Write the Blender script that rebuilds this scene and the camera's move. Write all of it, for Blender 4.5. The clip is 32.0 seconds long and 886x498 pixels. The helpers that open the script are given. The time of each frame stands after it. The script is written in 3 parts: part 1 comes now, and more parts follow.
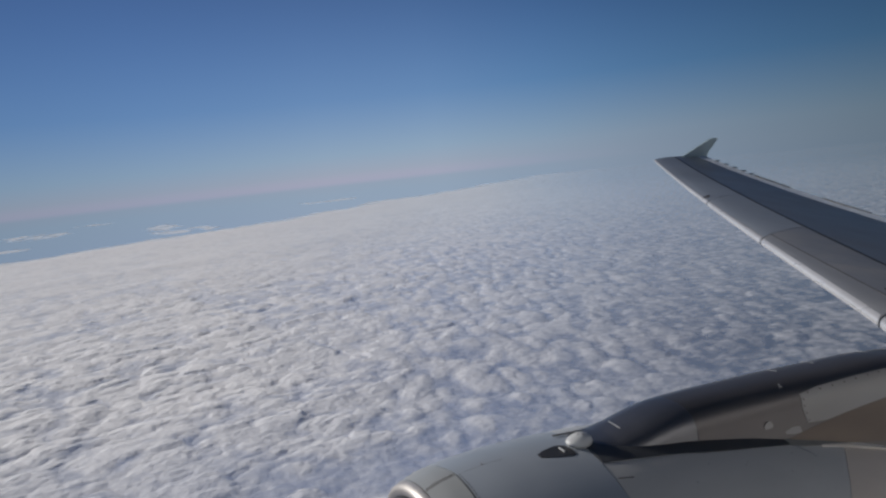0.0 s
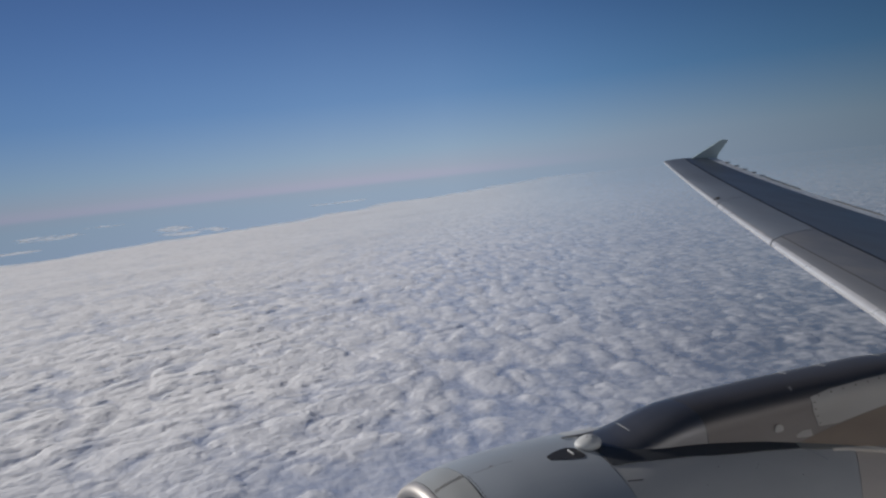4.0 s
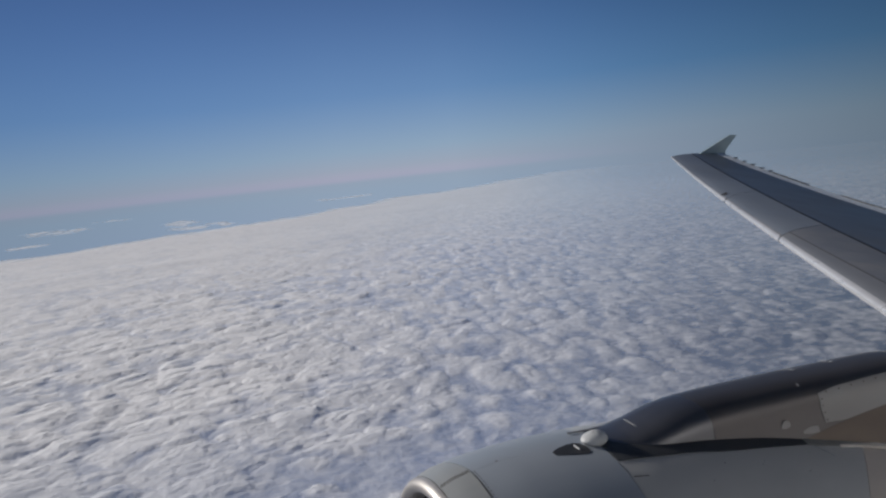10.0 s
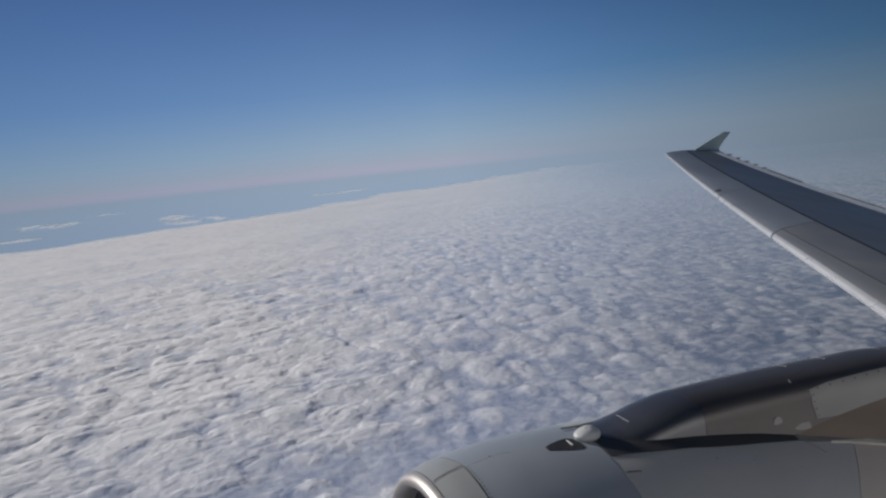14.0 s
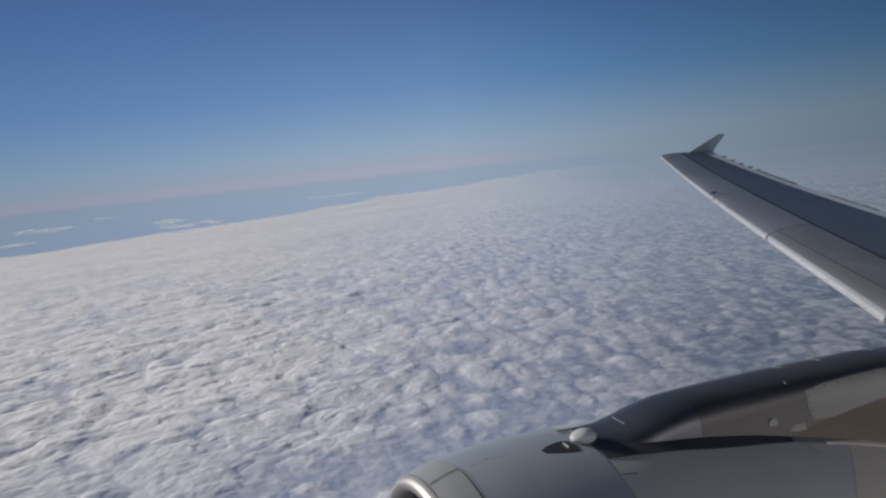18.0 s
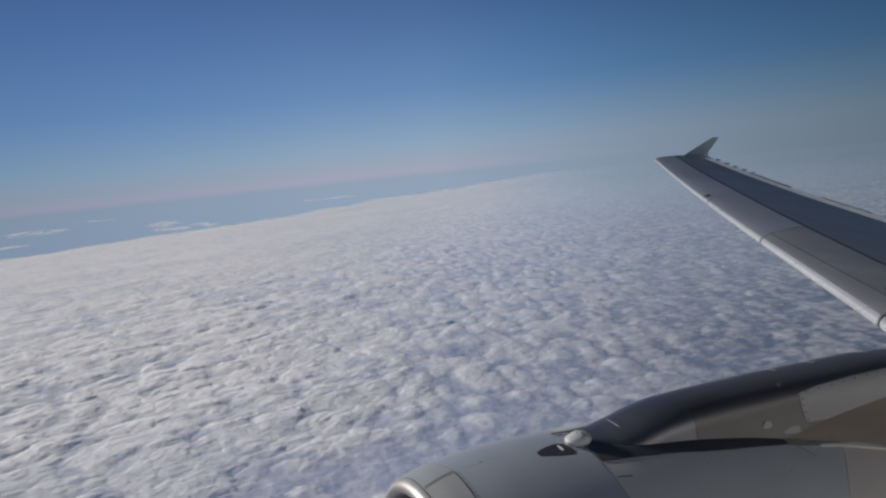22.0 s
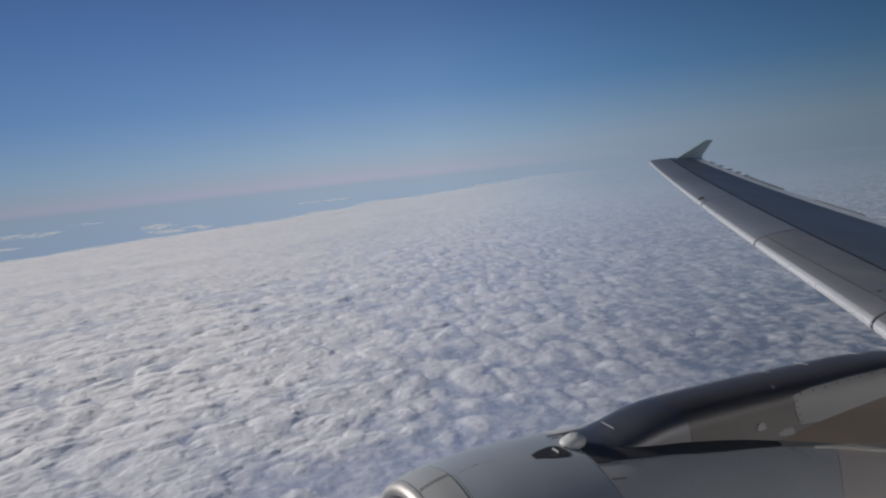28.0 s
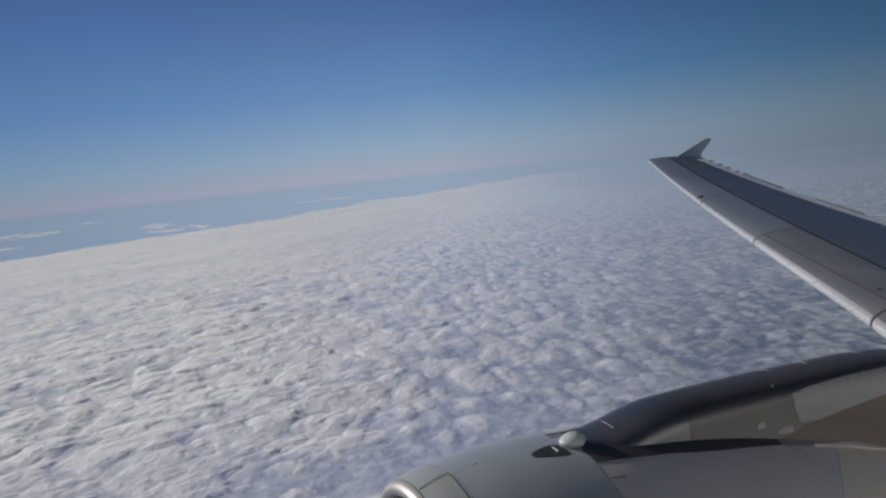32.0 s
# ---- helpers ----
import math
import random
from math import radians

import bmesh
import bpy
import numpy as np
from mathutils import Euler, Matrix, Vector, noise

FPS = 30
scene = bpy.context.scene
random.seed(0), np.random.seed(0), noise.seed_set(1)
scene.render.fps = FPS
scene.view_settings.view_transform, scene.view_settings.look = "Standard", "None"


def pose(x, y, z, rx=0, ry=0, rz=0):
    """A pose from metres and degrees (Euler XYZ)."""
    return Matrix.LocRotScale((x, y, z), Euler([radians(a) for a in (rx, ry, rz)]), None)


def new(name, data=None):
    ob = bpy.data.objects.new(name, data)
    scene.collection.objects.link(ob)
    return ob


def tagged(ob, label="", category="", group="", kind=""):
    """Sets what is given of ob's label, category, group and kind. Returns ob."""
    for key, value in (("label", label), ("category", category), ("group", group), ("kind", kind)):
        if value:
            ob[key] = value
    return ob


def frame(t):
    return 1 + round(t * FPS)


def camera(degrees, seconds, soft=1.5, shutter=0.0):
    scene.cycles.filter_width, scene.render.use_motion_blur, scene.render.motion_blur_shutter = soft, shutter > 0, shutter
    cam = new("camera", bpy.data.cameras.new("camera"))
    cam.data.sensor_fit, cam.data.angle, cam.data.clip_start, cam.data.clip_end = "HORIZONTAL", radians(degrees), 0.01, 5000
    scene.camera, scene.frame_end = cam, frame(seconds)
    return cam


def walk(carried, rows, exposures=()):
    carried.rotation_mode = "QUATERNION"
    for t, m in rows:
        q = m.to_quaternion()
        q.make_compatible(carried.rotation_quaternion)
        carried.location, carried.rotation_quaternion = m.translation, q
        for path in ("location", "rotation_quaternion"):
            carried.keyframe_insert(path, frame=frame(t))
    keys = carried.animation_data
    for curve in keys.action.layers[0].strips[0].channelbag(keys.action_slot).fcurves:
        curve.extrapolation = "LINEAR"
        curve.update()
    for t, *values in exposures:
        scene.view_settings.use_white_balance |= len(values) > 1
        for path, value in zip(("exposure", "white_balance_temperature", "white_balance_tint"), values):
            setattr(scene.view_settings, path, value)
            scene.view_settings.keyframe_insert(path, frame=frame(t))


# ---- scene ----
# A window seat over the right wing of an airliner, high above a sheet of cloud.
# x runs aft, y outboard, z up; the eye is fixed in the cabin and only turns.
EYE = 150.0
cam = camera(60.0, 32.0, soft=2.4)
TURNS = [
    (0.0, 83.41, 6.06, -21.31),
    (0.5, 83.37, 6.04, -21.26),
    (1.0, 83.37, 6.10, -21.22),
    (1.5, 83.35, 6.12, -21.18),
    (2.0, 83.29, 6.14, -21.14),
    (2.5, 83.34, 6.17, -20.99),
    (3.0, 83.42, 6.20, -20.89),
    (3.5, 83.50, 6.10, -20.76),
    (5.5, 83.84, 6.11, -20.43),
    (6.0, 83.84, 6.10, -20.42),
    (6.5, 83.60, 6.08, -20.33),
    (7.0, 83.57, 6.01, -20.23),
    (7.5, 83.58, 5.97, -20.19),
    (8.0, 83.55, 5.97, -20.16),
    (8.5, 83.50, 5.99, -20.14),
    (9.0, 83.44, 5.97, -20.11),
    (9.5, 83.37, 5.96, -20.11),
    (10.0, 83.29, 5.98, -20.13),
    (10.5, 83.22, 5.93, -20.17),
    (11.0, 83.17, 5.88, -20.21),
    (11.5, 83.14, 5.88, -20.25),
    (12.0, 83.13, 5.88, -20.32),
    (12.5, 83.09, 5.79, -20.44),
    (13.0, 83.02, 5.73, -20.46),
    (13.5, 82.95, 5.70, -20.49),
    (14.0, 82.91, 5.70, -20.54),
    (14.5, 82.91, 5.72, -20.62),
    (16.5, 83.08, 5.71, -20.82),
    (17.0, 83.04, 5.71, -20.83),
    (17.5, 83.04, 5.77, -20.86),
    (18.0, 83.09, 5.83, -20.89),
    (18.5, 83.14, 5.81, -20.94),
    (19.0, 83.19, 5.77, -21.00),
    (19.5, 83.21, 5.74, -21.05),
    (20.0, 83.22, 5.73, -21.09),
    (20.5, 83.23, 5.75, -21.12),
    (21.0, 83.24, 5.77, -21.15),
    (21.5, 83.26, 5.77, -21.20),
    (22.0, 83.25, 5.77, -21.27),
    (22.5, 83.24, 5.77, -21.31),
    (23.0, 83.25, 5.74, -21.31),
    (23.5, 83.26, 5.71, -21.30),
    (24.0, 83.25, 5.73, -21.30),
    (24.5, 83.23, 5.75, -21.29),
    (25.0, 83.23, 5.75, -21.28),
    (25.5, 83.25, 5.75, -21.29),
    (27.5, 83.39, 5.74, -21.65),
    (28.0, 83.40, 5.75, -21.66),
    (28.5, 83.38, 5.75, -21.65),
    (29.0, 83.33, 5.77, -21.64),
    (29.5, 83.29, 5.81, -21.63),
    (30.0, 83.27, 5.83, -21.63),
    (30.5, 83.26, 5.84, -21.63),
    (31.0, 83.26, 5.86, -21.64),
    (31.5, 83.28, 5.89, -21.67),
    (32.0, 83.32, 5.84, -21.72),
]
walk(cam, [(t, pose(0, 0, EYE, rx, ry, rz)) for t, rx, ry, rz in TURNS], [(0.0, 0.0, 6300, 10), (32.0, 0.0, 6300, 10)])

# ---------------------------------------------------------------- light
SUN_ELEV, SUN_BEARING = 21.0, -40.0     # degrees above the horizon; from +y towards +x
TONE_BEARING = -50.0                    # the sky's tone by bearing is measured from here
world = bpy.data.worlds.new("world")
scene.world = world
world.use_nodes = True
wt = world.node_tree
wt.nodes.clear()
w_out = wt.nodes.new("ShaderNodeOutputWorld")
w_bg = wt.nodes.new("ShaderNodeBackground")
w_sky = wt.nodes.new("ShaderNodeTexSky")
w_sky.sky_type = "NISHITA"
w_sky.sun_disc = False
w_sky.sun_elevation = radians(SUN_ELEV)
w_sky.sun_rotation = radians(SUN_BEARING)
w_sky.altitude = 9000.0
w_sky.air_density, w_sky.dust_density, w_sky.ozone_density = 1.0, 0.25, 3.0
w_geo = wt.nodes.new("ShaderNodeTexCoord")
w_sep = wt.nodes.new("ShaderNodeSeparateXYZ")
w_map = wt.nodes.new("ShaderNodeMapRange")
w_map.inputs["From Min"].default_value, w_map.inputs["From Max"].default_value = -0.25, 0.25
w_ramp = wt.nodes.new("ShaderNodeValToRGB")
w_mix = wt.nodes.new("ShaderNodeMix")
w_mix.data_type = "RGBA"
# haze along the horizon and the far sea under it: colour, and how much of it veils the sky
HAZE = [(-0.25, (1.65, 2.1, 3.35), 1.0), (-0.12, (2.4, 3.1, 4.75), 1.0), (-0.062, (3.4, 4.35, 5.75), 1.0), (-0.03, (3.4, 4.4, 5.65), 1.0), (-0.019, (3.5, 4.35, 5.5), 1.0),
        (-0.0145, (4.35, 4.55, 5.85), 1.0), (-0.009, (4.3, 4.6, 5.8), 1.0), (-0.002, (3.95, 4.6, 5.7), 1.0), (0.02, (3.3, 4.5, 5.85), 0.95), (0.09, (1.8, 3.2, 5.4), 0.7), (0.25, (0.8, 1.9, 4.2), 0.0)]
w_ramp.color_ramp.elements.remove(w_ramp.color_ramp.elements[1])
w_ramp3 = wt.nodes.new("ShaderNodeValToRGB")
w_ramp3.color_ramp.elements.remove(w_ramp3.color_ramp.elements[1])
# its lower colours also come through the cloud as haze and shade
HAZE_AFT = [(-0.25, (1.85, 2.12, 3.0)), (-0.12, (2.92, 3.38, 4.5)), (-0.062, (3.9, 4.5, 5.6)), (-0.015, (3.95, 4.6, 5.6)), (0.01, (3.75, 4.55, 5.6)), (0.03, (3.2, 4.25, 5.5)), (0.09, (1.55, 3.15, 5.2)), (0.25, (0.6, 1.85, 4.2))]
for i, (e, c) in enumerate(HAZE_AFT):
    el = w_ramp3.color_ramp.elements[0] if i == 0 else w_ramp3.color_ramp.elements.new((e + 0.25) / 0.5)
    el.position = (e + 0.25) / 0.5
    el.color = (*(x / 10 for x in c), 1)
w_two = wt.nodes.new("ShaderNodeMix")
w_two.data_type = "RGBA"
w_ramp2 = wt.nodes.new("ShaderNodeValToRGB")
w_ramp2.color_ramp.elements.remove(w_ramp2.color_ramp.elements[1])
for i, (e, c, a) in enumerate(HAZE):
    for r, v in ((w_ramp, tuple(x / 10 for x in c)), (w_ramp2, (a, a, a))):
        el = r.color_ramp.elements[0] if i == 0 else r.color_ramp.elements.new((e + 0.25) / 0.5)
        el.position = (e + 0.25) / 0.5
        el.color = (*v, 1)
w_gain = wt.nodes.new("ShaderNodeVectorMath")
w_gain.operation = "SCALE"
w_gain.inputs["Scale"].default_value = 10.0
L = wt.links.new
L(w_geo.outputs["Generated"], w_sep.inputs[0])
L(w_sep.outputs["Z"], w_map.inputs["Value"])
L(w_map.outputs[0], w_ramp.inputs[0])
L(w_map.outputs[0], w_ramp2.inputs[0])
L(w_ramp2.outputs[0], w_mix.inputs["Factor"])
L(w_sky.outputs[0], w_mix.inputs["A"])
L(w_gain.outputs[0], w_mix.inputs["B"])
# tone by bearing: painted window glare off the beam, vignette forward, deepening aft
w_dot = wt.nodes.new("ShaderNodeVectorMath")
w_dot.operation = "DOT_PRODUCT"
w_dot.inputs[1].default_value = (math.sin(radians(TONE_BEARING)), math.cos(radians(TONE_BEARING)), 0)
w_side = wt.nodes.new("ShaderNodeMapRange")
w_side.interpolation_type = "SMOOTHSTEP"
w_side.inputs["From Min"].default_value, w_side.inputs["From Max"].default_value = 0.02, 0.40
w_turn = wt.nodes.new("ShaderNodeMapRange")
w_turn.inputs["From Min"].default_value, w_turn.inputs["From Max"].default_value = -0.5, 1.0
w_hue = wt.nodes.new("ShaderNodeValToRGB")
w_hue.color_ramp.elements.remove(w_hue.color_ramp.elements[1])
TONE = [(0.0, (0.27, 0.32, 0.335)), (0.21, (0.345, 0.395, 0.41)), (0.28, (0.425, 0.475, 0.495)), (0.375, (0.555, 0.595, 0.62)), (0.46, (0.68, 0.715, 0.735)),
        (0.55, (0.83, 0.82, 0.81)), (0.64, (0.83, 0.81, 0.80)), (0.75, (0.73, 0.735, 0.745)), (0.86, (0.615, 0.63, 0.64)), (1.0, (0.72, 0.72, 0.72))]
for i, (e, c) in enumerate(TONE):
    el = w_hue.color_ramp.elements[0] if i == 0 else w_hue.color_ramp.elements.new(e)
    el.position = e
    el.color = (*c, 1)
w_tone = wt.nodes.new("ShaderNodeVectorMath")
w_tone.operation = "MULTIPLY"
L(w_geo.outputs["Generated"], w_dot.inputs[0])
L(w_dot.outputs["Value"], w_side.inputs["Value"])
L(w_mix.outputs["Result"], w_tone.inputs[0])
L(w_dot.outputs["Value"], w_turn.inputs["Value"])
L(w_turn.outputs[0], w_hue.inputs[0])
L(w_map.outputs[0], w_ramp3.inputs[0])
L(w_side.outputs[0], w_two.inputs["Factor"])
L(w_ramp3.outputs[0], w_two.inputs["A"])
L(w_ramp.outputs[0], w_two.inputs["B"])
L(w_two.outputs["Result"], w_gain.inputs[0])
L(w_hue.outputs["Color"], w_tone.inputs[1])
L(w_tone.outputs[0], w_bg.inputs["Color"])
w_bg.inputs["Strength"].default_value = 0.1
L(w_bg.outputs[0], w_out.inputs[0])

sun_data = bpy.data.lights.new("sun", "SUN")
sun_data.energy = 4.15
sun_data.angle = radians(1.5)
sun_data.color = (1.0, 0.935, 0.86)
sun = new("sun", sun_data)
sb, se = radians(SUN_BEARING), radians(SUN_ELEV)
SUN_WAY = Vector((math.sin(sb) * math.cos(se), math.cos(sb) * math.cos(se), math.sin(se)))
sun.matrix_world = Matrix.Translation((0, 0, EYE + 60)) @ SUN_WAY.to_track_quat("Z", "Y").to_matrix().to_4x4()


# ---------------------------------------------------------------- materials
def material(name, base, rough=0.5, metal=0.0, spread=0.08, scale=6.0, bump=0.0, bump_scale=60.0, dirt=0.0, dirt_colour=(0.08, 0.07, 0.06), stretch=(1, 1, 1), coat=0.0):
    """A painted or metal surface: two scales of mottling, streaks of dirt, fine relief."""
    m = bpy.data.materials.new(name)
    m.use_nodes = True
    nt = m.node_tree
    p = nt.nodes["Principled BSDF"]
    link = nt.links.new
    co = nt.nodes.new("ShaderNodeTexCoord")
    mp = nt.nodes.new("ShaderNodeMapping")
    mp.inputs["Scale"].default_value = stretch
    link(co.outputs["Object"], mp.inputs["Vector"])

    def noise_node(s, detail):
        n = nt.nodes.new("ShaderNodeTexNoise")
        n.inputs["Scale"].default_value = s
        n.inputs["Detail"].default_value = detail
        link(mp.outputs[0], n.inputs["Vector"])
        return n

    big, fine = noise_node(scale * 0.25, 3), noise_node(scale * 4, 4)
    add = nt.nodes.new("ShaderNodeMath")
    add.operation = "MULTIPLY_ADD"
    add.inputs[1].default_value = 0.5
    link(fine.outputs[0], add.inputs[0])
    link(big.outputs[0], add.inputs[2])
    rng = nt.nodes.new("ShaderNodeMapRange")
    rng.inputs["From Min"].default_value, rng.inputs["From Max"].default_value = 0.45, 1.05
    rng.inputs["To Min"].default_value, rng.inputs["To Max"].default_value = 1 - spread, 1 + spread
    link(add.outputs[0], rng.inputs["Value"])
    col = nt.nodes.new("ShaderNodeVectorMath")
    col.operation = "SCALE"
    col.inputs[0].default_value = base
    link(rng.outputs[0], col.inputs["Scale"])
    mix = nt.nodes.new("ShaderNodeMix")
    mix.data_type = "RGBA"
    spots = noise_node(scale, 6)
    sr = nt.nodes.new("ShaderNodeMapRange")
    sr.inputs["From Min"].default_value, sr.inputs["From Max"].default_value = 0.48, 0.75
    sr.inputs["To Min"].default_value, sr.inputs["To Max"].default_value = 0.0, dirt
    link(spots.outputs[0], sr.inputs["Value"])
    link(sr.outputs[0], mix.inputs["Factor"])
    link(col.outputs[0], mix.inputs["A"])
    mix.inputs["B"].default_value = (*dirt_colour, 1)
    link(mix.outputs["Result"], p.inputs["Base Color"])
    rr = nt.nodes.new("ShaderNodeMapRange")
    rr.inputs["To Min"].default_value, rr.inputs["To Max"].default_value = max(0.02, rough - 0.1), min(1, rough + 0.1)
    link(spots.outputs[0], rr.inputs["Value"])
    link(rr.outputs[0], p.inputs["Roughness"])
    p.inputs["Metallic"].default_value = metal
    p.inputs["Coat Weight"].default_value = coat
    if bump:
        bn = nt.nodes.new("ShaderNodeBump")
        bn.inputs["Strength"].default_value = bump
        bn.inputs["Distance"].default_value = 0.004
        fb = noise_node(bump_scale, 2)
        link(fb.outputs[0], bn.inputs["Height"])
        link(bn.outputs[0], p.inputs["Normal"])
    return m


PAINT_WING = material("wing_grey_paint", (0.104, 0.119, 0.140), 0.32, 0, 0.12, 3.0, 0.05, 40, 0.35, (0.12, 0.12, 0.12), (1, 0.3, 1))
FENCE_PAINT = material("fence_green_grey_paint", (0.34, 0.42, 0.42), 0.4, 0, 0.08, 3.0, 0.05, 40, 0.3, (0.2, 0.2, 0.19))
PAINT_FLAP = material("flap_light_grey_paint", (0.80, 0.84, 0.86), 0.4, 0, 0.1, 3.0, 0.05, 40, 0.3, (0.2, 0.2, 0.2))
# bluer copy of the slat metal: sky reflection put into the colour
OUTER_SLAT = material("outer_slat_sky_tint", (0.232, 0.26, 0.298), 0.42, 0.25, 0.15, 4.0, 0.06, 60, 0.35, (0.25, 0.26, 0.28), (1, 0.25, 1))
# lighter metal along the very edge paints in its sun highlight
BEAD_METAL = material("highlit_leading_edge_metal", (0.52, 0.52, 0.52), 0.3, 0.4, 0.12, 5.0, 0.05, 60, 0.25, (0.35, 0.34, 0.32), (1, 0.25, 1))
SLAT_METAL = material("brushed_slat_metal", (0.218, 0.229, 0.248), 0.42, 0.3, 0.2, 4.0, 0.06, 60, 0.4, (0.3, 0.28, 0.26), (1, 0.25, 1))
NOSE_METAL = material("polished_nose_metal", (0.262, 0.268, 0.278), 0.34, 0.4, 0.06, 4.0, 0.04, 60, 0.25, (0.5, 0.48, 0.45), (1, 0.25, 1))
LIP_METAL = material("polished_lip_metal", (0.325, 0.308, 0.29), 0.42, 0.7, 0.06, 5.0, 0.04, 60, 0.2, (0.4, 0.36, 0.32))
COWL_PAINT = material("cowl_grey_paint", (0.278, 0.308, 0.34), 0.45, 0, 0.10, 2.0, 0.04, 30, 0.3, (0.26, 0.27, 0.29), (0.35, 1, 1), 0.05)
PYLON_PAINT = material("pylon_grey_paint", (0.182, 0.165, 0.153), 0.47, 0.82, 0.14, 3.0, 0.05, 40, 0.45, (0.10, 0.085, 0.07), (0.4, 1, 1), 0.2)
PYLON_PANEL = material("pylon_patch_paint", (0.33, 0.315, 0.287), 0.45, 0, 0.1, 4.0, 0.05, 40, 0.4, (0.22, 0.19, 0.16), (0.4, 1, 1))
PYLON_BROWN = material("pylon_heat_stain", (0.17, 0.13, 0.095), 0.45, 0.2, 0.2, 4.0, 0.05, 40, 0.5, (0.07, 0.05, 0.04), (0.4, 1, 1))
COWL_WARM = material("cowl_beige_paint", (0.50, 0.45, 0.39), 0.4, 0, 0.1, 2.0, 0.04, 30, 0.45, (0.25, 0.21, 0.17), (0.35, 1, 1), 0.1)
PYLON_METAL = material("pylon_nose_metal", (0.25, 0.242, 0.24), 0.39, 0.9, 0.15, 3.0, 0.04, 40, 0.3, (0.15, 0.14, 0.13), (0.4, 1, 1))
FUSELAGE_PAINT = material("white_fuselage_paint", (0.62, 0.63, 0.64), 0.4, 0, 0.05, 1.0, 0.03, 20, 0.1, (0.4, 0.4, 0.4))
NOSE_PAINT = material("nose_cowl_olive_grey", (0.285, 0.296, 0.29), 0.42, 0, 0.12, 2.5, 0.04, 30, 0.35, (0.22, 0.21, 0.19), (0.5, 1, 1), 0.1)
REVERSER_PAINT = material("reverser_grey_paint", (0.415, 0.417, 0.402), 0.42, 0, 0.10, 2.0, 0.04, 30, 0.35, (0.30, 0.29, 0.28), (0.35, 1, 1), 0.15)
WHITE_CAP = material("white_cap_paint", (0.47, 0.48, 0.47), 0.5, 0, 0.06, 8.0, 0.05, 40, 0.3, (0.4, 0.39, 0.37))
DARK = material("dark_joint", (0.02, 0.021, 0.024), 0.6, 0, 0.1, 6.0)
GAP_SHADE = material("grey_black_gap_shade", (0.040, 0.043, 0.046), 0.55, 0, 0.25, 5.0, 0.05, 40, 0.3, (0.06, 0.05, 0.045))
EDGE_GREY = material("edge_strip_grey", (0.20, 0.20, 0.185), 0.45, 0, 0.12, 5.0, 0.05, 40, 0.4, (0.12, 0.11, 0.09))
# raised albedo puts the sunlight on the wedge into its colour
PALE_EDGE = material("sunlit_beige_fairing", (0.62, 0.585, 0.52), 0.42, 0, 0.1, 4.0, 0.05, 40, 0.3, (0.28, 0.25, 0.21))
DUCT = material("duct_grey", (0.07, 0.07, 0.075), 0.5, 0, 0.1, 6.0)
SEAM_SOFT = material("soft_panel_line", (0.27, 0.28, 0.29), 0.5, 0, 0.1, 6.0)
SEAM_DARK = material("dark_panel_line", (0.10, 0.098, 0.098), 0.5, 0, 0.2, 6.0)
RIVET = material("rivet_dark", (0.15, 0.135, 0.125), 0.5, 0.3, 0.2, 20.0)


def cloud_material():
    """Cloud is nearly white; low cover lets the background colour through, for gaps, shade and haze."""
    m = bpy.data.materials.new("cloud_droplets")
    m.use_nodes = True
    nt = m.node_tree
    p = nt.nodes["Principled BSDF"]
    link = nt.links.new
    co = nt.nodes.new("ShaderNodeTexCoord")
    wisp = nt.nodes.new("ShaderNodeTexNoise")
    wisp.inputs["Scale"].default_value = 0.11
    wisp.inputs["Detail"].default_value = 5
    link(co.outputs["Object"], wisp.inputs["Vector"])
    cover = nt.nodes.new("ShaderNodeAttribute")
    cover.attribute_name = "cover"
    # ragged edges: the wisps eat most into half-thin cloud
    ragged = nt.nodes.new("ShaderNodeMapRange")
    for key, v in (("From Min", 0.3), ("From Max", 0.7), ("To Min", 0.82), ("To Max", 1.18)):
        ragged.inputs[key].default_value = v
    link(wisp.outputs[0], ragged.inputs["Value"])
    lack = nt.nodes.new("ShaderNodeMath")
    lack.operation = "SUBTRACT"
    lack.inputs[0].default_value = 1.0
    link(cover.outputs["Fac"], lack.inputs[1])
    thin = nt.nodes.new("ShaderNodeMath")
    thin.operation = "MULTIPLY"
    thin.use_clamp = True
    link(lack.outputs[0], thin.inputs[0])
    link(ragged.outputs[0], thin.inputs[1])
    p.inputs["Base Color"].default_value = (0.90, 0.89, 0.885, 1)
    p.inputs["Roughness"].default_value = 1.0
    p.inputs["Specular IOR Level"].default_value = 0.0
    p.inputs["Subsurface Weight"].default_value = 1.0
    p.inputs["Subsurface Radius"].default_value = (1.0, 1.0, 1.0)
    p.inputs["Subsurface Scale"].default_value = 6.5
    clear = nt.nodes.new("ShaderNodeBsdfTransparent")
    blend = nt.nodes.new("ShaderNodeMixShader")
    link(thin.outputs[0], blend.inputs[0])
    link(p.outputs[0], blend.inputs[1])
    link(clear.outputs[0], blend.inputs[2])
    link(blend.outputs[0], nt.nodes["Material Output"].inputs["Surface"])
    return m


CLOUD = cloud_material()


# ---------------------------------------------------------------- cloud sheet
def lattice(ix, iy, k):
    h = (ix * 374761393 + iy * 668265263 + k * 974711) & 0x7FFFFFFF
    h = ((h ^ (h >> 13)) * 1274126177) & 0x7FFFFFFF
    h = ((h ^ (h >> 15)) * 69069 + 12345) & 0x7FFFFFFF
    return ((h >> 8) & 0xFFFF) / 65535.0


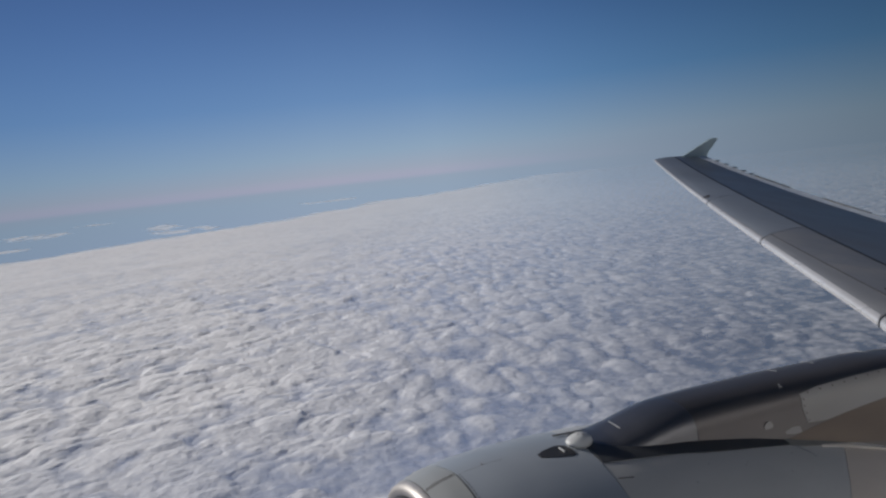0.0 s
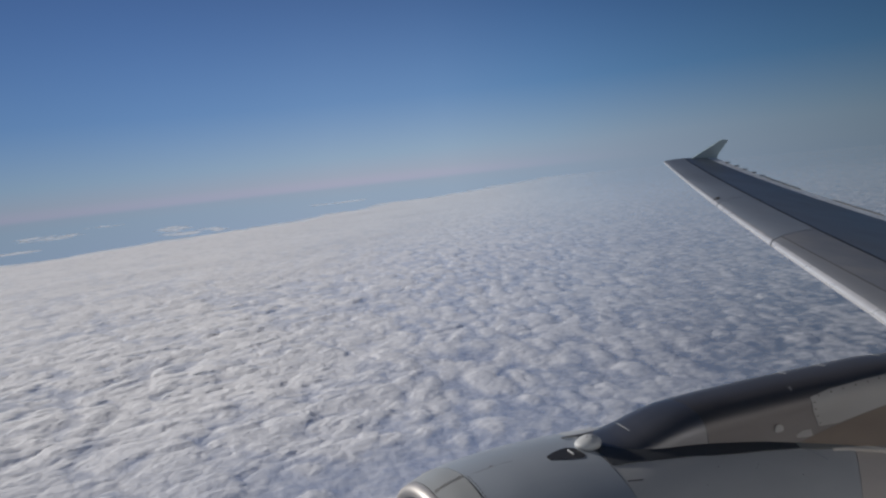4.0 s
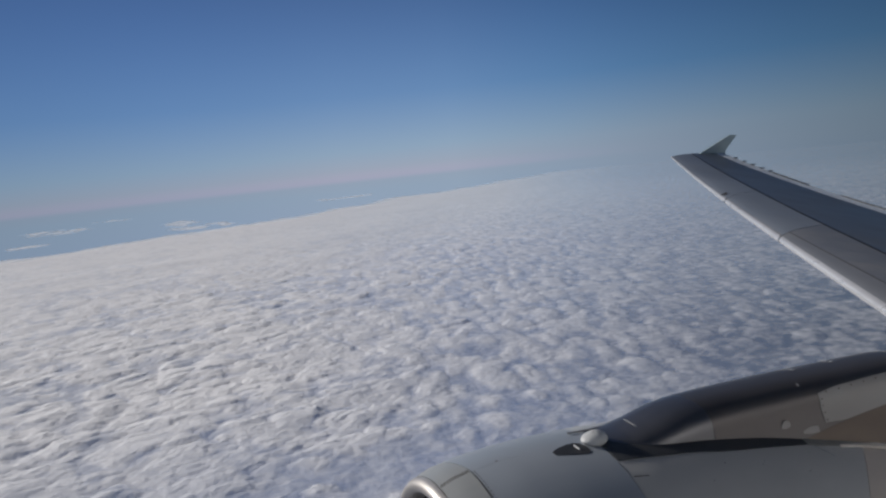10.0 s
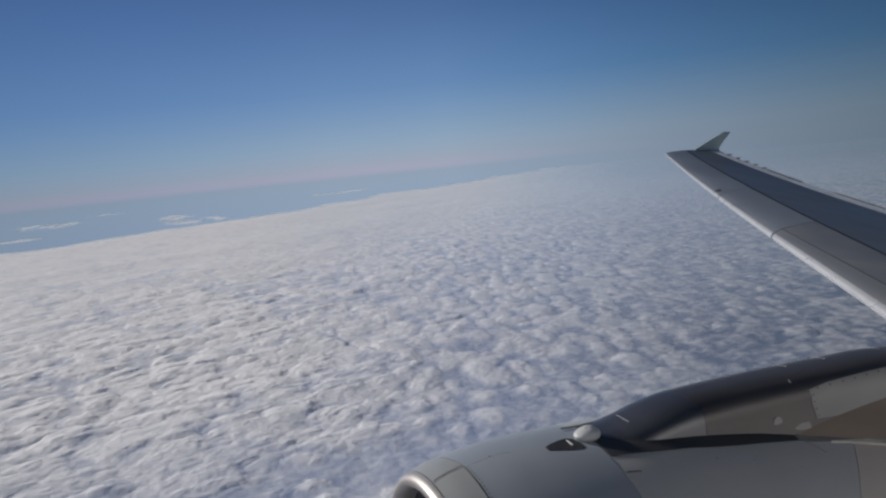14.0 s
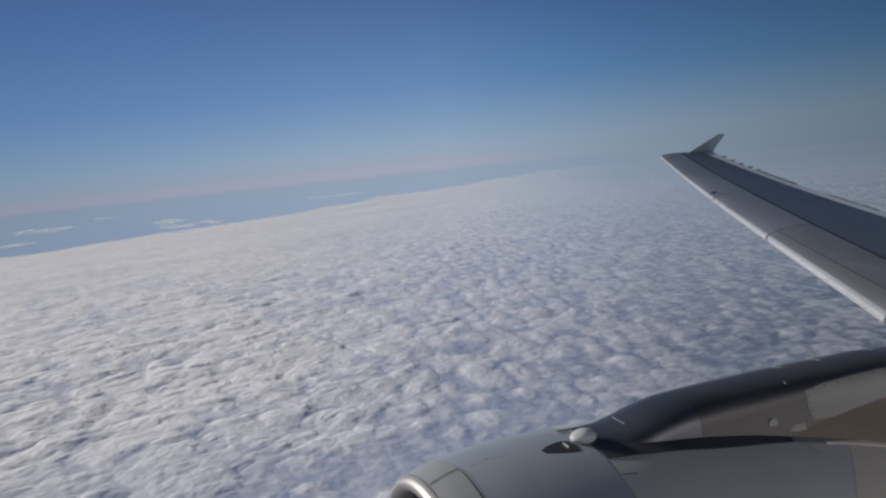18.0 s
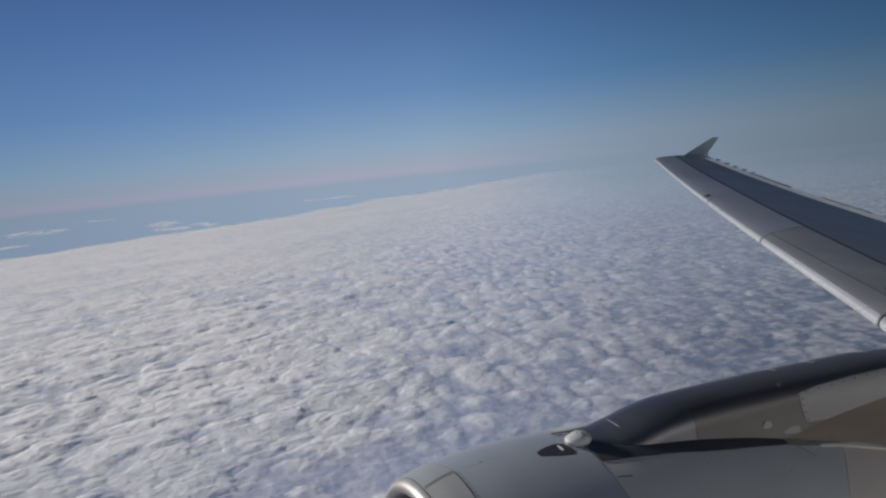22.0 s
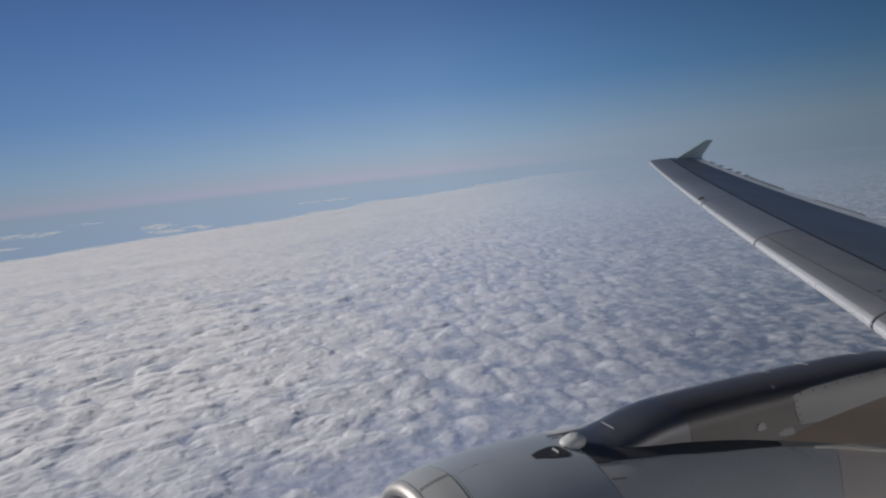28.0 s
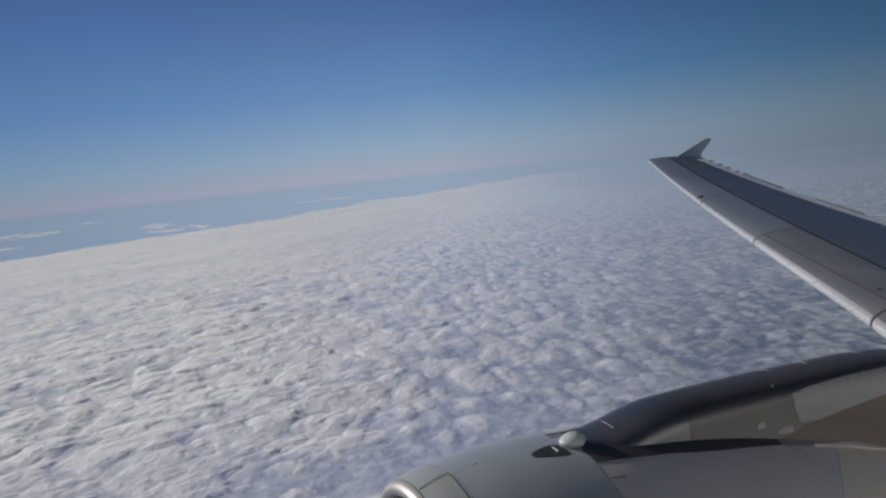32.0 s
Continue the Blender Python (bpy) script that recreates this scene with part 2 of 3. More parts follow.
def value_noise(x, y, k):
    fx, fy = np.floor(x), np.floor(y)
    ix, iy = fx.astype(np.int64), fy.astype(np.int64)
    u, v = x - fx, y - fy
    u, v = u * u * u * (u * (u * 6 - 15) + 10), v * v * v * (v * (v * 6 - 15) + 10)
    a, b = lattice(ix, iy, k), lattice(ix + 1, iy, k)
    c, d = lattice(ix, iy + 1, k), lattice(ix + 1, iy + 1, k)
    return (a + (b - a) * u) * (1 - v) + (c + (d - c) * u) * v


def fractal(x, y, k, octaves=4):
    total, amp = 0, 0.5
    for i in range(octaves):
        total = total + amp * value_noise(x * 2 ** i + 17.3 * i, y * 2 ** i - 9.1 * i, k + i)
        amp *= 0.5
    return total / (1 - 0.5 ** octaves)


def domes(x, y, k, low=0.45, reach=0.95, power=5.0):
    """Round heads crowded together, each with its own size and height: 1 on the tallest, 0 in the clefts."""
    ix, iy = np.floor(x).astype(np.int64), np.floor(y).astype(np.int64)
    total = np.zeros_like(x)
    for dx in (-1, 0, 1):
        for dy in (-1, 0, 1):
            cx, cy = ix + dx, iy + dy
            px = cx + 0.08 + 0.84 * lattice(cx, cy, k)
            py = cy + 0.08 + 0.84 * lattice(cx, cy, k + 5)
            r = reach * (0.55 + 0.45 * lattice(cx, cy, k + 9))
            h = low + (1 - low) * lattice(cx, cy, k + 14)
            q = np.maximum(1 - ((x - px) ** 2 + (y - py) ** 2) / (r * r), 0)
            total = total + (h * q ** 0.75) ** power
    return total ** (1 / power)


def cloud_edge(x, y):
    """How far inside the cloud sheet a point lies: the far rim runs obliquely past the wing."""
    rim = np.interp(x, [-3000, -390, -130, 190, 490, 910, 1640, 2100, 3500], [2440, 2480, 2560, 2760, 2900, 3300, 3900, 4250, 5600])
    return rim - y + 420 * (fractal(x / 330, y / 700, 81, 5) - 0.5) + 160 * (fractal(x / 70, y / 200, 85, 4) - 0.5)


def cloud_top(x, y):
    """Height of the cloud tops, and how solid the cloud is (0 in the clefts, 1 on the heads)."""
    d = np.hypot(x, y)
    # the rows of heads run a little off the line of flight
    u, v = 0.98 * x + 0.2 * y, 0.98 * y - 0.2 * x
    bu, bv = fractal(x / 50, y / 50, 3) - 0.5, fractal(x / 50, y / 50, 7) - 0.5
    su, sv = fractal(x / 8, y / 8, 13, 4) - 0.5, fractal(x / 8, y / 8, 17, 4) - 0.5
    wu, wv = u + 24 * bu + 7 * su, v + 24 * bv + 7 * sv
    swell = fractal(x / 240, y / 150, 21, 3) - 0.5
    calm = np.clip((cloud_edge(x, y) - 250) / 1500, 0.03, 1) ** 1.3 * np.clip(1.2 - d / 2600, 0.3, 1)
    lane = np.exp(-((fractal(wu / 75, wv / 150, 111, 4) - 0.5) / 0.07) ** 2)
    sparse = np.clip(3.2 * fractal(x / 130, y / 170, 121, 3) - 1.25, 0, 1)
    # towards the tail the heads grow larger and stand in long rolls, with soft blue troughs between
    roll = np.clip((np.degrees(np.arctan2(x, y)) - 8) / 14, 0, 1)
    clumps = domes(wu / 27, wv / 28, 41, 0.3, 1.1)
    tu, tv = u + 16 * bu + 2.5 * su, v + 16 * bv + 2.5 * sv
    p, q = 0.91 * tu - 0.41 * tv, 0.41 * tu + 0.91 * tv
    heads = (1 - roll) * domes(wu / 15.5, wv / 14, 51, 0.5, 1.15) + roll * domes(p / 15, q / 37, 57, 0.72, 0.93)
    knobs = domes((wu + 2 * su) / 6.5, (wv + 2 * sv) / 5.5, 61, 0.35, 1.1)
    n = fractal((0.91 * x - 0.41 * y + 12 * bu) / 17, (0.41 * x + 0.91 * y + 12 * bv) / 75, 131, 2)
    trough = roll * np.clip((0.5 - n) / 0.2, 0, 1)
    body = 0.18 * clumps + 0.8 * heads + (0.12 - 0.06 * roll) * knobs - (0.32 - 0.2 * roll) * lane - 0.3 * trough
    z = 5 * swell + calm * (2.1 * clumps + 1.75 * heads * (0.5 + 0.5 * clumps) + (0.82 - 0.35 * roll) * knobs * (0.4 + 0.6 * heads) - 0.55 * lane - 0.3 * trough)
    z = z + 0.95 * calm * (fractal(x / 4.5, y / 4.5, 71, 4) - 0.5) * np.clip(1.25 - d / 1500, 0, 1)
    solid = np.clip((body - 0.27) / 0.36, 0, 1)
    return z - 4, solid * (1 - 0.35 * sparse * (1 - np.clip(solid * 1.2 - 0.2, 0, 1))), sparse


PATCHES = [(-480, 3980, 120, 270), (-590, 4150, 80, 170), (-290, 4740, 95, 110), (-480, 2990, 70, 130), (60, 3420, 70, 230), (120, 2960, 130, 150), (900, 4150, 160, 120)]


def polar_sheet(name, bearings, radii, closed):
    b, r = np.meshgrid(np.radians(bearings), radii)
    x, y = np.sin(b) * r, np.cos(b) * r
    z, solid, sparse = cloud_top(x, y)
    inside = cloud_edge(x, y)
    z = z - 2.5 * np.clip(1 - inside / 120, 0, 1) ** 2
    n_r, n_b = x.shape
    me = bpy.data.meshes.new(name)
    idx = np.arange(n_r * n_b).reshape(n_r, n_b)
    if closed:
        idx = np.concatenate([idx, idx[:, :1]], 1)
    quads = np.stack([idx[:-1, :-1], idx[1:, :-1], idx[1:, 1:], idx[:-1, 1:]], -1).reshape(-1, 4)
    keep = (inside.ravel()[quads] > 0).any(1)
    quads = quads[keep]
    me.vertices.add(n_r * n_b)
    me.vertices.foreach_set("co", np.stack([x, y, z], -1).ravel().astype(np.float32))
    me.loops.add(quads.size)
    me.loops.foreach_set("vertex_index", quads.ravel()[...].astype(np.int32))
    me.polygons.add(len(quads))
    me.polygons.foreach_set("loop_start", np.arange(0, quads.size, 4, dtype=np.int32))
    me.polygons.foreach_set("use_smooth", np.ones(len(quads), dtype=bool))
    me.update(calc_edges=True)
    me.flip_normals()
    bearing = np.degrees(np.arctan2(x, y))
    aft = np.clip((bearing - 3) / 35, 0, 1) ** 1.15 * np.clip((120 - bearing) / 50, 0, 1)
    near = np.clip(1.15 - r / 2600, 0, 1)
    cover = np.clip(inside / 170, 0, 1) ** 0.7
    # clefts: open gaps, with blue shade added as see-through, more towards the tail
    cover = cover * (1 - near * (1 - solid) * (0.34 + 0.16 * sparse + 0.23 * aft))
    # near cloud darkened through its cover, as a lens vignette, most on the left
    cover = cover * (1 - 0.34 * np.clip((560 - r) / 200, 0, 1) * np.clip((17 - bearing) / 14, 0.15, 1))
    # lower cover stands for dimmer light towards the tail and for far haze
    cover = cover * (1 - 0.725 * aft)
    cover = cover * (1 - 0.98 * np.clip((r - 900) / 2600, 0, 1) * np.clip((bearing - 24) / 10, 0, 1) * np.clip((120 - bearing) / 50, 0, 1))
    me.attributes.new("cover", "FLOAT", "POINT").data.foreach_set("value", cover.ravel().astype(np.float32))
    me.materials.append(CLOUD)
    return new(name, me)


fine_b = np.arange(-16, 58.01, 0.065)
coarse_b = np.arange(60, 343.1, 1.6)
bearings = np.concatenate([fine_b, coarse_b])
dips = np.concatenate([np.linspace(89.9, 80, 6)[:-1], np.linspace(80, 27, 60)[:-1], np.linspace(27, 3.3, 660)[:-1], np.linspace(3.3, 1.76, 130)])
radii = EYE / np.tan(np.radians(dips))
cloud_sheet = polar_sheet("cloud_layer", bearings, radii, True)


def cloud_patch(cx, cy, a, b):
    n = 70
    gx, gy = np.meshgrid(np.linspace(-1.7, 1.7, n), np.linspace(-1.7, 1.7, n))
    x, y = cx + gx * a, cy + gy * b
    inside = 1 + 3.4 * (fractal(x / 50, y / 120, 91, 5) - 0.5) - gx ** 2 - gy ** 2
    inside = inside * (gx ** 2 + gy ** 2 < 2.4)
    z = 0.3 * cloud_top(x, y)[0] - 3
    me = bpy.data.meshes.new("cloud_patch")
    idx = np.arange(n * n).reshape(n, n)
    quads = np.stack([idx[:-1, :-1], idx[:-1, 1:], idx[1:, 1:], idx[1:, :-1]], -1).reshape(-1, 4)
    quads = quads[(inside.ravel()[quads] > 0).any(1)]
    used, flat = np.unique(quads.ravel(), return_inverse=True)
    co = np.stack([x - cx, y - cy, z], -1).reshape(-1, 3)[used]
    me.from_pydata(co.tolist(), [], flat.reshape(-1, 4).tolist())
    me.polygons.foreach_set("use_smooth", [True] * len(me.polygons))
    me.attributes.new("cover", "FLOAT", "POINT").data.foreach_set("value", np.clip(inside.ravel()[used] * 0.75, 0, 0.68).astype(np.float32))
    me.materials.append(CLOUD)
    ob = new("cloud_patch", me)
    ob.location = (cx, cy, 0)
    return tagged(ob, "thin torn patch of white cloud beyond the cloud sheet", "cloud", "cloud patches past the rim")


for place in PATCHES:
    cloud_patch(*place)
tagged(cloud_sheet, "endless sheet of lumpy white cloud seen from above", "cloud", kind="structure")


# ---------------------------------------------------------------- the airliner
airliner = new("airliner")
airliner.location = (0, 0, EYE)
tagged(airliner, "grey airliner wing and engine in flight above the clouds", "aeroplane")


def part(name, bm, mat, parent, label="", smooth=True):
    me = bpy.data.meshes.new(name)
    bmesh.ops.recalc_face_normals(bm, faces=bm.faces)
    bm.to_mesh(me)
    bm.free()
    me.materials.append(mat)
    if smooth:
        me.polygons.foreach_set("use_smooth", [True] * len(me.polygons))
        me.set_sharp_from_angle(angle=radians(38))
    ob = new(name, me)
    ob.parent = parent
    if label:
        ob["label"] = label
    return ob


def loft(rings, closed=True, caps=True):
    """Skin a list of equal rings of points."""
    bm = bmesh.new()
    vs = [[bm.verts.new(p) for p in ring] for ring in rings]
    n = len(rings[0])
    for a, b in zip(vs[:-1], vs[1:]):
        for i in range(n if closed else n - 1):
            j = (i + 1) % n
            bm.faces.new((a[i], a[j], b[j], b[i]))
    if caps and closed:
        bm.faces.new(vs[0][::-1])
        bm.faces.new(vs[-1])
    return bm


# ---- wing
TIP_Y = 14.8
DIHEDRAL = math.tan(radians(8.0))


def lead(y):
    return 10.95 - (TIP_Y - y) * 0.505


def trail(y):
    return 12.35 - (TIP_Y - y) * 0.335


def wing_z(y):
    s = max(0.0, (TIP_Y - y) / TIP_Y)
    return -0.51 - (TIP_Y - y) * DIHEDRAL - 0.092 * math.sin(math.pi * min(1, 1.45 * s ** 0.85))


def plump(y):
    """The section thins towards the tip."""
    return 0.55 + 0.45 * min(1.0, (TIP_Y - y) / 4.0)


def slat_end(y):
    return lead(y) + 0.56 + (TIP_Y - y) * 0.03


def hinge(y):
    return trail(y) - 0.24 - (TIP_Y - y) * 0.012


def wing_top(y, x):
    c = trail(y) - lead(y)
    u = min(max((x - lead(y)) / c, 0), 1)
    return wing_z(y) + c * plump(y) * (0.17 * math.sqrt(u) - 0.15 * u - 0.035 * u ** 2)


def wing_low(y, x):
    c = trail(y) - lead(y)
    u = min(max((x - lead(y)) / c, 0), 1)
    return wing_z(y) - c * (0.12 * plump(y) * math.sqrt(u) * (1 - u) + 0.03 * u)


def strip(y, x0, x1, lift=0.0, n=14, thick=None, nose=False):
    """One section of the wing between two chord places, top then underside."""
    xs = [x0 + (x1 - x0) * (i / n) ** (2 if nose else 1) for i in range(n + 1)]
    top = [(x, y, wing_top(y, x) + lift) for x in xs]
    if thick is None:
        low = [(x, y, wing_low(y, x) - lift) for x in reversed(xs[1 if nose else 0:])]
    else:
        low = [(x, y, wing_top(y, x) + lift - thick) for x in reversed(xs)]
    return top + low


def span(y0, y1, n):
    return [y0 + (y1 - y0) * i / n for i in range(n + 1)]


WING_IN = -0.6
wing = part("wing", loft([strip(y, slat_end(y) + 0.02, hinge(y) - 0.004) for y in span(WING_IN, TIP_Y - 0.02, 24)]), PAINT_WING, airliner, "dark blue-grey painted wing with bright slats")
for y0, y1 in ((10.52, 14.78), (8.0, 10.5), (5.0, 7.98), (WING_IN, 4.98)):
    part("slat", loft([strip(y, lead(y), slat_end(y), 0.004, 16, None, True) for y in span(y0, y1, 8)]), OUTER_SLAT if y0 > 7.9 else SLAT_METAL, wing, "grey leading edge slat")
    nose = lambda y: lead(y) + (0.03 + 0.006 * (TIP_Y - y) if y0 > 7.9 else 0.20 + 0.048 * (7.3 - y))
    part("leading_edge_strip", loft([strip(y, lead(y) - 0.003, nose(y), 0.006, 12, None, True) for y in span(y0 + 0.01, y1 - 0.01, 8)]), NOSE_METAL, wing, "grey leading edge strip")
    part("leading_edge_glint", loft([strip(y, lead(y) - 0.006, lead(y) + 0.014 + 0.0042 * (TIP_Y - y), 0.0085, 10, None, True) for y in span(y0 + 0.015, y1 - 0.015, 8)]), BEAD_METAL, wing, "bright worn metal leading edge, highlight put into its colour")
    if y0 < 7.9:
        part("slat_seam", loft([strip(y, nose(y), nose(y) + 0.022, 0.0065, 2, 0.01) for y in span(y0 + 0.02, y1 - 0.02, 10)]), SEAM_DARK, wing, "dark seam behind the bright leading edge")
for y0, y1, name, label in ((10.93, 13.3, "aileron", "light grey aileron"), (WING_IN, 10.88, "flap", "light grey flap"), (13.33, 14.78, "tip_edge", "light grey trailing edge of the tip")):
    part(name, loft([strip(y, hinge(y), trail(y), -0.004, 6) for y in span(y0, y1, 8)]), PAINT_FLAP, wing, label)
# tip fence: a swept fin that stands up from the tip and a smaller one below
def fence(points, y, thick, lean, size=1.0):
    bm = bmesh.new()
    a = [bm.verts.new(size * Vector((x, y + lean * (z + 0.5) - thick / 2, z))) for x, z in points]
    b = [bm.verts.new(size * Vector((x, y + lean * (z + 0.5) + thick / 2, z))) for x, z in points]
    n = len(points)
    bm.faces.new(a)
    bm.faces.new(b[::-1])
    for i in range(n):
        bm.faces.new((a[i], a[(i + 1) % n], b[(i + 1) % n], b[i]))
    return bm


part("tip_fence", fence([(11.3, -0.62), (11.76, -0.518), (12.66, -0.17), (12.74, -0.15), (12.9, -0.17), (12.6, -0.42), (12.5, -0.52), (12.5, -0.75), (12.8, -1.1), (12.6, -1.12)], 14.86, 0.05, 0.15, 0.988), FENCE_PAINT, wing, "grey swept wingtip fence")

# ---- engine nacelle
YC, ZC = 3.9, -2.85


def cowl_radius(x):
    return float(np.interp(x, [1.05, 1.08, 1.13, 1.2, 1.3, 1.42, 1.6, 1.85, 2.3, 2.7, 3.2, 3.8, 4.5, 5.2], [0.955, 0.985, 1.015, 1.04, 1.075, 1.10, 1.118, 1.125, 1.115, 1.08, 1.01, 0.9, 0.74, 0.6]))


def rake(j, m):
    a = abs((360 * j / m + 180) % 360 - 180)
    return -0.0137 * (min(a, 75) - 27)


def body(x0, x1, n, lift=0.0, a0=0, a1=360, m=96, thick=0.03, r0=0, r1=0, k0=0, k1=0):
    bm = bmesh.new()
    full = a1 - a0 >= 360
    rows = []
    for i in range(n + 1):
        x = x0 + (x1 - x0) * i / n
        row = []
        for j in range(m if full else m + 1):
            a = radians(a0 + (a1 - a0) * j / m)
            xr = x + rake(j, m) * (r0 + (r1 - r0) * i / n) - 0.0018 * min(max((360 * j / m + 180) % 360 - 180, 0), 40) * (k0 + (k1 - k0) * i / n)
            r = cowl_radius(xr) + lift
            row.append(bm.verts.new((xr, YC + r * math.sin(a), ZC + r * math.cos(a))))
        rows.append(row)
    for p, q in zip(rows[:-1], rows[1:]):
        for j in range(m):
            k = (j + 1) % len(p)
            bm.faces.new((p[j], p[k], q[k], q[j]))
    if thick:
        bmesh.ops.recalc_face_normals(bm, faces=bm.faces)
        bmesh.ops.solidify(bm, geom=bm.faces, thickness=thick)
    return bm


nacelle = part("engine_nacelle", body(1.4075, 2.165, 12, k0=1), COWL_PAINT, airliner, "pale grey painted fan cowl of the engine")
part("nose_cowl", body(1.21, 1.3955, 6, 0.003, k1=1), NOSE_PAINT, nacelle, "pale grey nose cowl with riveted seams")
part("inner_barrel", body(1.3, 5.0, 20, -0.035), DARK, nacelle, "dark barrel behind the cowl joints")
# lip: rolls over into the inlet
bm = bmesh.new()
rows = []
for x, r in ((1.205, 1.046), (1.185, 1.038), (1.166, 1.024), (1.155, 1.007), (1.152, 0.99), (1.158, 0.973), (1.178, 0.957), (1.22, 0.946), (1.28, 0.94)):
    rows.append([bm.verts.new((x, YC + r * math.sin(2 * math.pi * j / 96), ZC + r * math.cos(2 * math.pi * j / 96))) for j in range(96)])
for p, q in zip(rows[:-1], rows[1:]):
    for j in range(96):
        bm.faces.new((p[j], p[(j + 1) % 96], q[(j + 1) % 96], q[j]))
part("inlet_lip", bm, LIP_METAL, nacelle, "polished metal inlet lip")
bm = bmesh.new()
rows = []
for x, r in ((1.285, 0.94), (1.5, 0.93), (1.8, 0.92), (2.1, 0.92), (2.1, 0.3), (2.1, 0.02)):
    rows.append([bm.verts.new((x, YC + r * math.sin(2 * math.pi * j / 64), ZC + r * math.cos(2 * math.pi * j / 64))) for j in range(64)])
for p, q in zip(rows[:-1], rows[1:]):
    for j in range(64):
        bm.faces.new((p[j], p[(j + 1) % 64], q[(j + 1) % 64], q[j]))
part("inlet_duct", bm, DUCT, nacelle, "dark grey inlet duct")
part("reverser_cowl", body(2.1695, 3.862, 24, -0.003, r1=1), REVERSER_PAINT, nacelle, "pale grey thrust reverser cowl")
part("rear_cowl", body(3.869, 5.1, 14, -0.006, r0=1), COWL_WARM, nacelle, "beige grey rear cowl with stains")


def on_cowl(x, a, lift=0.0):
    r = cowl_radius(x) + lift
    return Vector((x, YC + r * math.sin(radians(a)), ZC + r * math.cos(radians(a))))


def cowl_patch(outline, lift, thick):
    """A plate that lies on the cowl: outline in (station, clock angle)."""
    bm = bmesh.new()
    top = [bm.verts.new(on_cowl(x, a, lift)) for x, a in outline]
    low = [bm.verts.new(on_cowl(x, a, lift - thick)) for x, a in outline]
    n = len(outline)
    bm.faces.new(top)
    bm.faces.new(low[::-1])
    for i in range(n):
        bm.faces.new((top[i], top[(i + 1) % n], low[(i + 1) % n], low[i]))
    return bm


def band(stations, lift, thick):
    """A strip along the cowl between two clock angles that change with the station."""
    rings = []
    for x, p, q in stations:
        outer = [on_cowl(x, p + (q - p) * k / 6, lift) for k in range(7)]
        inner = [on_cowl(x, p + (q - p) * k / 6, lift - thick) for k in range(6, -1, -1)]
        rings.append(outer + inner)
    return loft(rings)


def stud(centre, normal, r, h, n=8):
    bm = bmesh.new()
    m = Matrix.Translation(centre) @ normal.to_track_quat("Z", "Y").to_matrix().to_4x4()
    lo = [bm.verts.new(m @ Vector((r * math.cos(2 * math.pi * i / n), r * math.sin(2 * math.pi * i / n), -h))) for i in range(n)]
    mid = [bm.verts.new(m @ Vector((r * math.cos(2 * math.pi * i / n), r * math.sin(2 * math.pi * i / n), h * 0.6))) for i in range(n)]
    hi = [bm.verts.new(m @ Vector((0.6 * r * math.cos(2 * math.pi * i / n), 0.6 * r * math.sin(2 * math.pi * i / n), h))) for i in range(n)]
    for a, b in ((lo, mid), (mid, hi)):
        for i in range(n):
            bm.faces.new((a[i], a[(i + 1) % n], b[(i + 1) % n], b[i]))
    bm.faces.new(hi)
    return bm


# vent in the top of the fan cowl: a dark almond with a raised rim and a slanting vane
VENT = [(1.878, -4.2), (1.91, -3.2), (1.943, -2.4), (1.998, -1.55), (2.037, -1.5), (2.073, -2.6), (2.086, -5.4), (2.088, -7.6), (2.079, -8.7), (2.058, -9.1), (1.98, -8.2), (1.882, -6.3)]
part("vent", cowl_patch(VENT, 0.004, 0.02), DARK, nacelle, "dark almond-shaped vent opening")
part("vent_vane", cowl_patch([(2.024, -3.4), (2.029, -3.4), (2.033, -6.4), (2.028, -6.5)], 0.012, 0.012), WHITE_CAP, nacelle, "pale vane inside the vent")
# rivets across the nose cowl seam, set in pairs
normal_up = Vector((0, 0, 1))
for i in range(11):
    x = 1.225 + 0.0165 * i
    for da in (-0.75, 0.75):
        c = on_cowl(x + 0.004 * da, 0.4 + da, 0.003)
        part("rivet", stud(c, (c - Vector((x, YC, ZC))).normalized(), 0.005, 0.002), RIVET, nacelle)
part("seam", band([(1.215 + 0.035 * i, 0.36, 0.5) for i in range(6)], 0.0045, 0.02), RIVET, nacelle, "dark riveted seam")
for i in range(18):
    a = -1.0 - 1.7 * i
    c = on_cowl(1.416, a, 0.0)
    part("rivet", stud(c, (c - Vector((1.416, YC, ZC))).normalized(), 0.0045, 0.0018), RIVET, nacelle)
c = on_cowl(1.565, 0.3)
part("latch", stud(c, normal_up, 0.008, 0.002), RIVET, nacelle, "small dark latch")
part("scuff", band([(1.45 + 0.06 * i, -0.3 - 0.05 * i, -0.24 - 0.05 * i) for i in range(5)], 0.0006, 0.01), SEAM_SOFT, nacelle, "thin dark line on the cowl")
# dark strip for the gap and its shade between the reverser cowl and the pylon
part("gap_strip", band([(2.175, -15.4, 2), (2.205, -15.8, 2), (2.283, -16.3, 2), (2.606, -18.1, 2), (2.818, -19.7, 2), (3.02, -20.6, 2), (3.233, -21.2, 2), (3.437, -21.7, 2), (3.47, -21.6, 2)], 0.003, 0.03), GAP_SHADE, nacelle, "black strip for the gap and its shade under the pylon")
part("edge_strip", band([(3.474, -22.2, 2), (3.54, -23.0, 2), (3.74, -24.3, 2), (3.92, -24.8, 2), (4.19, -25.1, 2), (4.6, -25.1, 2)], 0.006, 0.03), EDGE_GREY, nacelle, "grey edge strip under the pylon")
